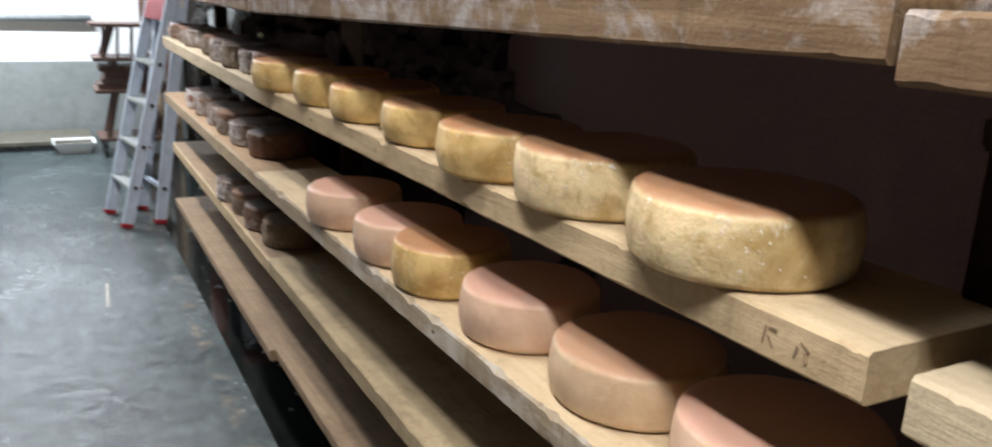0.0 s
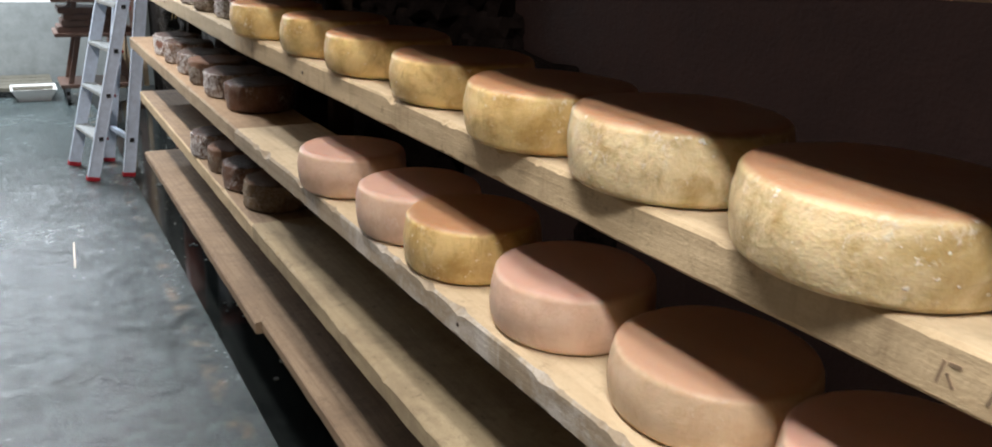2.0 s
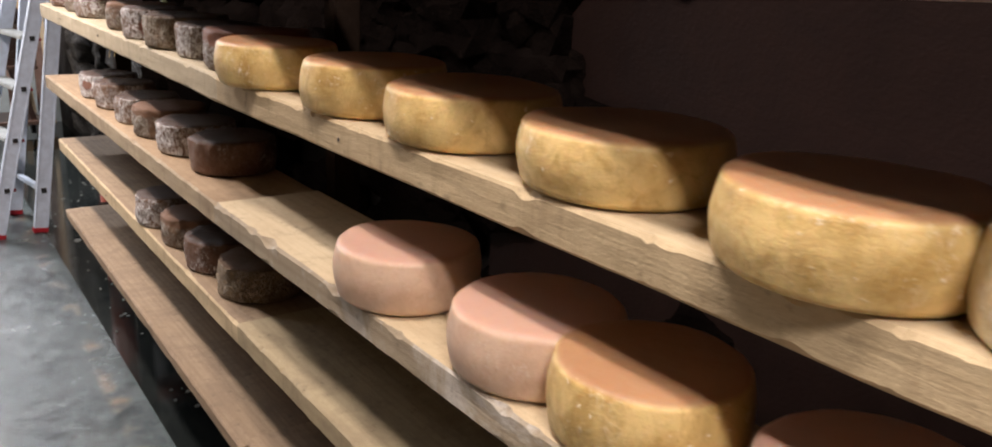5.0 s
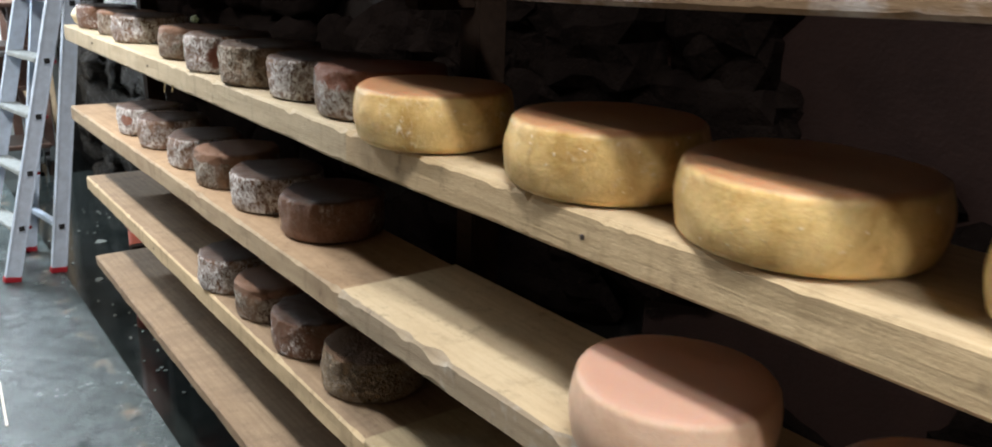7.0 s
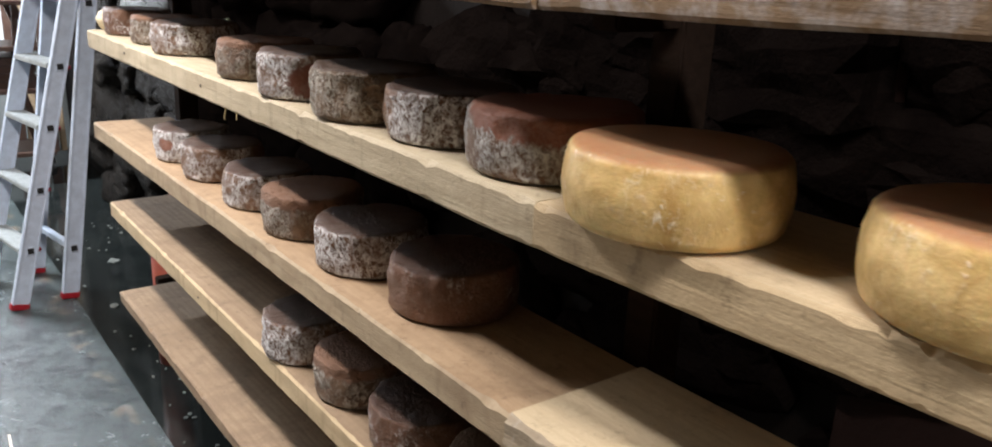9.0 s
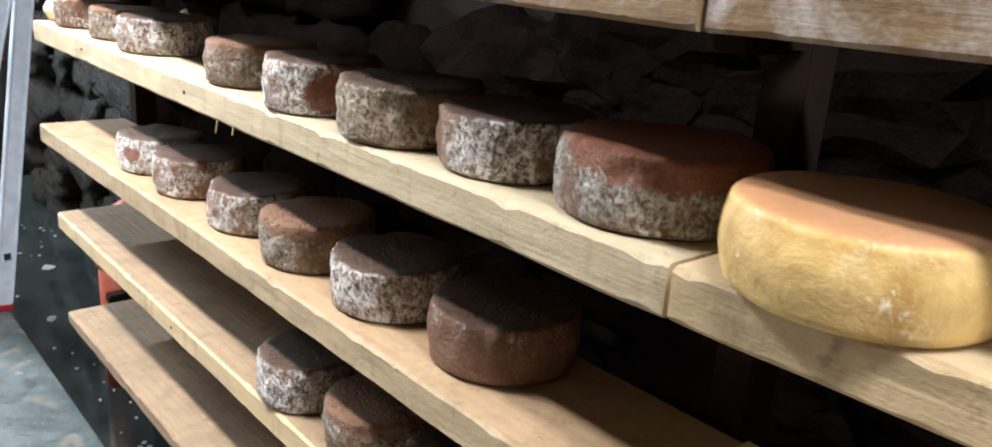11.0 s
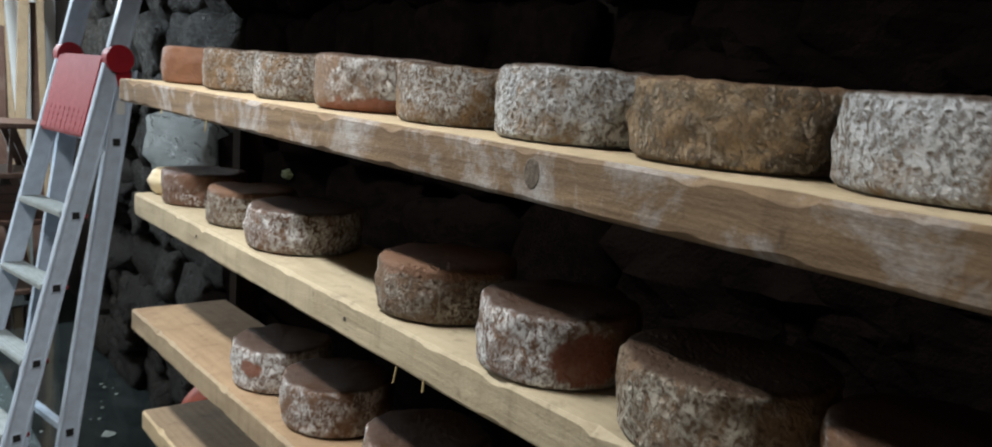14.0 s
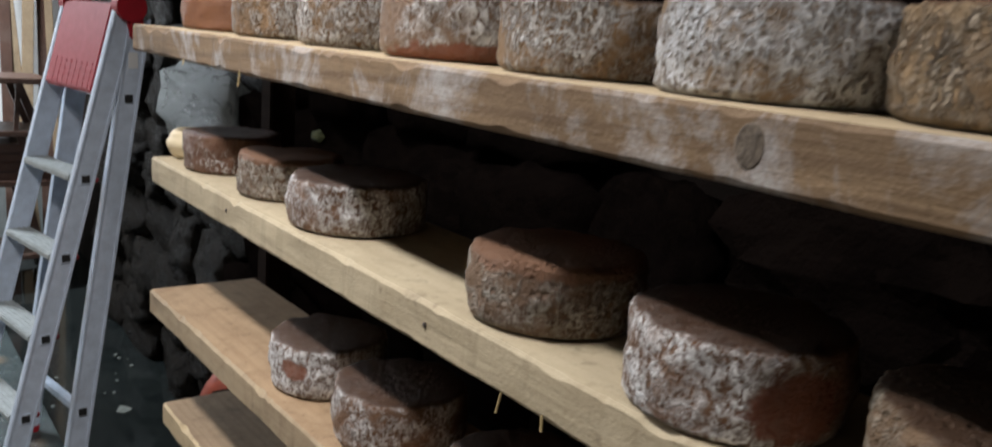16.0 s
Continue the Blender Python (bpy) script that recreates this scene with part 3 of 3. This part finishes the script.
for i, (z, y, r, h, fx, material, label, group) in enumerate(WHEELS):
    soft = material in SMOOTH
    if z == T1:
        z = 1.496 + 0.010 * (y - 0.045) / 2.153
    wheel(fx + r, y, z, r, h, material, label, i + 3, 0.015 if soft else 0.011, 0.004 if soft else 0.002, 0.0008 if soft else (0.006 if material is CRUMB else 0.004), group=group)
wheel(0.078, -0.026, T2, 0.048, 0.058, CREAM, "small cream-coloured cheese at the end of the board", 77, 0.02, 0.006, 0.001)

# ---- aluminium step ladder ----
LADDER = pose(-0.165, 1.03, 0.0, 0, 0, 10)
ladder = empty("step_ladder", LADDER, "aluminium step ladder with red plastic feet and top plate", "ladder")
WIDE = 0.40


def front(z, y):
    return (0.262 * z, y, z)


def rear(z, y):
    return (0.205 + 0.158 * z, y, z)


def rail(fn, y, z1, name):
    r = part(name, bar_bm(fn(0.02, y), fn(z1, y), 0.068, 0.024, 0.003), ALU, ladder)
    # raised lips along both edges of the rail
    for s in (-1, 1):
        a, b = Vector(fn(0.03, y)), Vector(fn(z1, y))
        o = Vector((s * 0.031, -0.0135, 0))
        part("lip", bar_bm(a + o, b + o, 0.006, 0.004), ALU, r)
    part("foot", bar_bm(Vector(fn(0.0, y)) + Vector((0, 0, 0.0)), fn(0.03, y), 0.074, 0.030, 0.004), REDP, ladder, "red plastic foot")
    return r


near_front, far_front = rail(front, 0.0, 2.15, "front_rail"), rail(front, WIDE, 2.15, "front_rail")
near_rear, far_rear = rail(rear, 0.0, 1.50, "rear_rail"), rail(rear, WIDE, 1.50, "rear_rail")
STEPS = (0.262, 0.512, 0.766, 1.012)
for z in STEPS:
    cx = front(z, 0)[0]
    st = part("step", box_bm(cx - 0.042, 0.012, z - 0.022, cx + 0.042, WIDE - 0.012, z, 0.004), STEPALU, ladder)
    for k in range(5):
        gx = cx - 0.03 + k * 0.015
        part("rib", box_bm(gx - 0.003, 0.014, z, gx + 0.003, WIDE - 0.014, z + 0.002), STEPALU, st)
    part("socket", box_bm(cx - 0.012, -0.0165, z - 0.024, cx + 0.012, -0.0122, z - 0.001), BLACK, near_front, "square dark hole")
    part("socket_rim", box_bm(cx - 0.016, -0.0148, z - 0.028, cx + 0.016, -0.0121, z + 0.003), ALU, near_front)
for z in (0.225, 1.25):
    cx = rear(z, 0)[0]
    part("crossbar", box_bm(cx - 0.014, 0.03, z - 0.014, cx + 0.014, WIDE + 0.01, z + 0.014, 0.003), ALU, ladder)
    part("socket", box_bm(cx - 0.012, -0.0165, z - 0.012, cx + 0.012, -0.0122, z + 0.012), BLACK, near_rear, "square dark hole")
for z in STEPS:
    part("clip", box_bm(front(z, 0)[0] + 0.036, 0.013, z - 0.030, front(z, 0)[0] + 0.052, 0.030, z - 0.014, 0.003), REDP, ladder, "small red plastic clip")
part("sticker", box_bm(rear(1.37, 0)[0] - 0.018, -0.0142, 1.345, rear(1.37, 0)[0] + 0.012, -0.0128, 1.395), WHITEP, near_rear, "torn white sticker")
tray = part("top_plate", bar_bm((front(1.26, 0)[0] - 0.02, WIDE / 2, 1.26), (front(1.54, 0)[0] - 0.02, WIDE / 2, 1.54), WIDE - 0.03, 0.03, 0.008, side=(0, 1, 0)), REDP, ladder,
            "red ribbed plastic top plate folded between the rails")
for row in range(4):
    for k in range(8):
        y, z = 0.06 + k * 0.04, 1.275 + row * 0.022
        part("ridge", bar_bm((front(z, 0)[0] - 0.0352, y, z), (front(z + 0.014, 0)[0] - 0.0352, y, z + 0.014), 0.028, 0.003, side=(0, 1, 0)), REDP, tray)
for y in (-0.012, WIDE):
    bm = cyl_bm((front(1.52, 0)[0] + 0.01, y - 0.02, 1.535), (front(1.52, 0)[0] + 0.01, y + 0.02, 1.535), 0.048, 20)
    hinge = part("hinge", bm, REDP, ladder, "round red plastic hinge cap")
    part("hinge_arm", bar_bm((front(1.52, 0)[0] + 0.02, y, 1.53), rear(1.44, y), 0.05, 0.03, 0.006), REDP, hinge)

# ---- far room: wheeled rack, leaning planks, low platform, tray, pipe ----
trolley = empty("wheeled_rack", pose(0.13, 3.55, 0), "dark brown wooden rack on castors with stacked shelves", "rack")
for z in (0.17, 0.58, 0.85, 1.13):
    sh = part("shelf", box_bm(-0.30, -0.22, z - 0.03, 0.28, 0.22, z, 0.005), TROLLEYW, trolley)
for sx in (-1, 1):
    for sy in (-1, 1):
        for z0, z1 in ((0.17, 0.55), (0.58, 0.82), (0.85, 1.10)):
            part("leg", bar_bm((sx * 0.22, sy * 0.17, z0), (sx * 0.13, sy * 0.17, z1), 0.04, 0.03, 0.003), TROLLEYW, trolley)
        castor = part("castor", cyl_bm((sx * 0.25 - 0.014, sy * 0.17, 0.055), (sx * 0.25 + 0.014, sy * 0.17, 0.055), 0.055, 20), BLACK, trolley)
        part("fork", box_bm(sx * 0.25 - 0.02, sy * 0.17 - 0.012, 0.06, sx * 0.25 + 0.02, sy * 0.17 + 0.012, 0.14), STEEL, castor)
for k in range(5):
    part("upright", bar_bm((-0.22 + k * 0.11, -0.19, 0.85), (-0.20 + k * 0.11, -0.19, 1.10), 0.024, 0.024, 0.003), TROLLEYW, trolley)

# dark boards stacked on the rack's shelf
stack_rnd = random.Random(8)
for k in range(4):
    w0, w1 = stack_rnd.uniform(-0.29, -0.22), stack_rnd.uniform(0.20, 0.28)
    zb = 0.58 + k * 0.05
    tagged(part("stacked_board", box_bm(0.13 + w0, 3.36, zb + 0.0005, 0.13 + w1, 3.36 + stack_rnd.uniform(0.30, 0.38), zb + 0.0485, 0.006), TROLLEYW),
           "dark brown board in a stack on the wheeled rack", "board", "boards stacked on the rack")

lean_rnd = random.Random(5)
for k in range(5):
    x = 0.30 + 0.07 * k
    tilt = lean_rnd.uniform(-0.12, 0.16)
    w = lean_rnd.uniform(0.035, 0.075)
    bm = bar_bm((x, 4.02 + 0.02 * k, 0.0), (x + tilt, 4.44, 2.0 + lean_rnd.uniform(-0.2, 0.25)), w, 0.022, 0.003)
    tagged(part("leaning_plank", bm, PLANKW if k % 3 else TROLLEYW), "old wooden plank leaning on the white wall", "plank", "planks leaning on the wall")

plat = empty("low_platform", pose(-1.15, 4.12, 0), "low brown wooden platform along the end wall", "platform")
for k in range(4):
    part("plank", box_bm(-0.95, -0.33 + k * 0.165, 0.05, 0.95, -0.175 + k * 0.165, 0.085, 0.004), FADED, plat)
for x in (-0.85, 0, 0.85):
    part("bearer", box_bm(x - 0.04, -0.32, 0.0, x + 0.04, 0.32, 0.05), FADED, plat)

tray_bm = lathe_bm([(0.12, 0.0), (0.17, 0.07), (0.178, 0.07), (0.165, 0.055), (0.125, 0.008), (0.01, 0.006)], 4)
bmesh.ops.rotate(tray_bm, verts=tray_bm.verts, cent=(0, 0, 0), matrix=Matrix.Rotation(radians(45), 3, "Z"))
white_tray = part("plastic_tray", tray_bm, WHITEP)
white_tray.matrix_world = pose(-0.36, 3.70, 0.0) @ Matrix.Diagonal((1.35, 1.2, 1.45, 1))
tagged(white_tray, "shallow white plastic tray on the wet floor", "tray")

bm = lathe_bm([(0.10, 0.0), (0.13, 0.24), (0.14, 0.245), (0.14, 0.26), (0.127, 0.26), (0.095, 0.01), (0.01, 0.008)], 28)
bucket = part("bucket", bm, BLUEP, None, "", True)
bucket.matrix_world = pose(-1.04, 3.25, 0)
tagged(bucket, "blue plastic bucket on the wet floor", "bucket")

pipe = part("wall_pipe", cyl_bm((-2.6, 4.44, 1.12), (-0.1, 4.44, 1.12), 0.035, 16), PIPE, None, "", True)
tagged(pipe, "grey pipe running along the white wall", "pipe")

# orange drain pipe that comes out of the water and turns into the wall
drain = empty("drain_pipe", pose(0.27, 0.36, -0.06), "orange plastic drain pipe standing in the dark water", "pipe")
part("pipe", lathe_bm([(0.055, -0.10), (0.055, 0.52), (0.05, 0.52), (0.05, 0.4)], 28), ORANGEP, drain, "", True)
part("socket", lathe_bm([(0.056, 0.44), (0.063, 0.45), (0.063, 0.53), (0.056, 0.54)], 28), ORANGEP, drain, "", True)
bend = bmesh.new()
loops = []
for k in range(9):
    a = k / 8 * math.pi / 2
    c = Vector((0.10 - 0.10 * math.cos(a), 0, 0.53 + 0.10 * math.sin(a)))
    u = Vector((math.cos(a), 0, -math.sin(a)))
    loops.append([bend.verts.new(c + 0.055 * (math.cos(q * math.pi / 12) * u + math.sin(q * math.pi / 12) * Vector((0, 1, 0)))) for q in range(24)])
for a, c in zip(loops, loops[1:]):
    for q in range(24):
        bend.faces.new((a[q], a[(q + 1) % 24], c[(q + 1) % 24], c[q]))
bend.faces.new(loops[-1])
part("bend", bend, ORANGEP, drain, "", True)
part("branch", cyl_bm((0.09, 0, 0.63), (0.42, 0, 0.63), 0.054, 24), ORANGEP, drain, "", True)

# ---- small things ----
knot = part("knot", lathe_bm([(0.0145, -0.001), (0.0125, 0.0004), (0.006, 0.0005)], 14), KNOT)
knot.matrix_world = pose(-0.0276, -1.418, 1.466, 0, -90, 0) @ Matrix.Diagonal((1.15, 0.85, 1, 1))
tagged(knot, "grey knot in the front of the top board", "knot")
BURNT = plain("burnt_wood", (0.31, 0.22, 0.135), 0.85, 0, 0.5, 120)
for y in (-3.966, -4.004):
    mark = empty("burnt_mark", pose(0.0555 + (y + 4.0) * -0.02, y, 1.218, 0, 0, 0), "rough mark burnt into the front of a board's end", "mark")
    wob = (y + 3.985) * 0.16
    part("stroke", bar_bm((0, 0.007, -0.012), (0, 0.004, 0.004 + wob), 0.0026, 0.0028), BURNT, mark)
    part("stroke", bar_bm((0, 0.001, 0.006), (0, -0.009, 0.003 + wob), 0.0026, 0.003), BURNT, mark)
    part("stroke", bar_bm((0, -0.002 + wob, -0.002), (0, -0.006, -0.012), 0.0026, 0.0026), BURNT, mark)
STRAW = plain("dry_straw", (0.45, 0.34, 0.16), 0.8)
for a, c in (((0.001, -1.158, 1.188), (-0.002, -1.156, 1.166)), ((0.001, -1.219, 1.19), (-0.003, -1.224, 1.176)), ((-0.024, -0.53, 1.448), (-0.028, -0.535, 1.425)),
             ((-0.022, -0.27, 1.449), (-0.026, -0.275, 1.438))):
    tagged(part("straw", bar_bm(a, c, 0.0018, 0.0014), STRAW), "wisp of dry straw stuck under the board's edge", "straw", "wisps of straw")
streak_bm = bar_bm((-0.345, -0.02, 0.0035), (-0.365, -0.36, 0.0035), 0.008, 0.003)
tagged(part("floor_mark", streak_bm, CHALK), "thin white line on the wet floor", "mark")

# flakes floating on the water
frnd = random.Random(21)
fl = bmesh.new()
for k in range(70):
    cx, cy = frnd.uniform(0.07, 0.5), frnd.uniform(-1.6, 2.4)
    r = frnd.choice((0.004, 0.005, 0.007, 0.010))
    if k == 0:
        cx, cy, r = 0.20, 1.02, 0.026
    if k == 1:
        cx, cy, r = 0.34, 1.62, 0.034
    n = 7
    ring = [fl.verts.new((cx + r * frnd.uniform(0.5, 1.2) * math.cos(q / n * 6.283), cy + r * frnd.uniform(0.6, 1.4) * math.sin(q / n * 6.283), -0.056)) for q in range(n)]
    low = [fl.verts.new((v.co.x, v.co.y, -0.061)) for v in ring]
    fl.faces.new(ring)
    for q in range(n):
        fl.faces.new((ring[q], low[q], low[(q + 1) % n], ring[(q + 1) % n]))
tagged(part("floating_flakes", fl, FLAKE), "pale flakes floating on the black water", "debris", "", "stuff")
moss = bmesh.new()
bmesh.ops.create_icosphere(moss, subdivisions=2, radius=0.028)
for v in moss.verts:
    v.co = Vector((v.co.x * 0.5, v.co.y * 1.1, v.co.z * 0.6)) * (1 + 0.35 * noise.noise(v.co * 60))
mt = part("moss_tuft", moss, MOSS)
mt.matrix_world = pose(0.575, 0.44, 1.22)
tagged(mt, "yellow-green moss tuft on the stone wall", "moss")
for x, y, z in ((0.0125, -0.87, 0.693), (0.010, -3.30, 0.966), (0.001, -1.02, 1.212), (0.008, -2.60, 1.215), (0.001, -0.42, 1.214)):
    bm = lathe_bm([(0.0035, 0), (0.0035, 0.002), (0.002, 0.003)], 8)
    nl = part("nail", bm, NAIL)
    nl.matrix_world = pose(x, y, z, 0, -90, 0)
    tagged(nl, "rusty nail head in the board's front", "nail", "nails in the boards")

# ---- rubble stones of the wall, last ----
srnd = random.Random(11)
SHAPES = []
for k in range(10):
    bm = bmesh.new()
    bmesh.ops.create_icosphere(bm, subdivisions=3, radius=0.5)
    for v in bm.verts:
        q = v.co.copy()
        mx = max(abs(q.x), abs(q.y), abs(q.z))
        q = q.lerp(q * (0.5 / mx), 0.55)
        q += q.normalized() * noise.noise(q * 3.0 + Vector((k * 9.1, 0, 0))) * 0.2
        q += q.normalized() * (abs(noise.noise(q * 7.0 + Vector((0, k * 5.3, 0)))) - 0.2) * 0.16
        v.co = q
    data = bpy.data.meshes.new("stone")
    for f in bm.faces:
        f.smooth = True
    bm.to_mesh(data)
    bm.free()
    data.materials.append(STONE)
    SHAPES.append(data)
z = -0.10
while z < 2.5:
    hgt = srnd.uniform(0.14, 0.28)
    y = -0.9 + srnd.uniform(0, 0.2)
    while y < 2.9:
        wid = srnd.uniform(0.2, 0.5)
        ob = new("stone", srnd.choice(SHAPES))
        ob.parent = wall_east
        ob.matrix_world = pose(0.66 + srnd.uniform(-0.03, 0.04), y + wid / 2, z + hgt / 2, srnd.uniform(-9, 9), srnd.uniform(-8, 8), srnd.uniform(-10, 10)) @ Matrix.Diagonal(
            (srnd.uniform(0.12, 0.22), wid * 1.05, hgt * 1.06, 1))
        # Stones towards the rack take the copy with shade in its colour.
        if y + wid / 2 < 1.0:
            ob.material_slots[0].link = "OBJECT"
            ob.material_slots[0].material = ROCK_SHADED
        y += wid
    z += hgt
ob = new("stone", SHAPES[2])
ob.parent = wall_east
ob.matrix_world = pose(0.60, 1.36, 1.19, 4, -3, 5) @ Matrix.Diagonal((0.22, 0.62, 0.30, 1))
ob.material_slots[0].link = "OBJECT"
ob.material_slots[0].material = PALEROCK
# the stretch of the same wall behind the shelves, dark with painted-in shade
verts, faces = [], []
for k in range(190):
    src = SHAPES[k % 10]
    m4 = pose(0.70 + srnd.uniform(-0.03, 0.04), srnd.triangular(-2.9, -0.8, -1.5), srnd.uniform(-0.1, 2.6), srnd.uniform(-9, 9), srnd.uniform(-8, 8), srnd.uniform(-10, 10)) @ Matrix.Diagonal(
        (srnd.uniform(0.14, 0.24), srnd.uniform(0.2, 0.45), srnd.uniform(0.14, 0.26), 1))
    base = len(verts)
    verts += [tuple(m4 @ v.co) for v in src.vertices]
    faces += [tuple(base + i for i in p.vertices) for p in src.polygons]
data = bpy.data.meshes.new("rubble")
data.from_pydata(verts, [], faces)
data.materials.append(ROCK_SHADED)
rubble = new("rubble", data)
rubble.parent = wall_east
tagged(rubble, "rubble stones of the wall behind the shelves, darkened to stand for shade", "", "", "stuff")
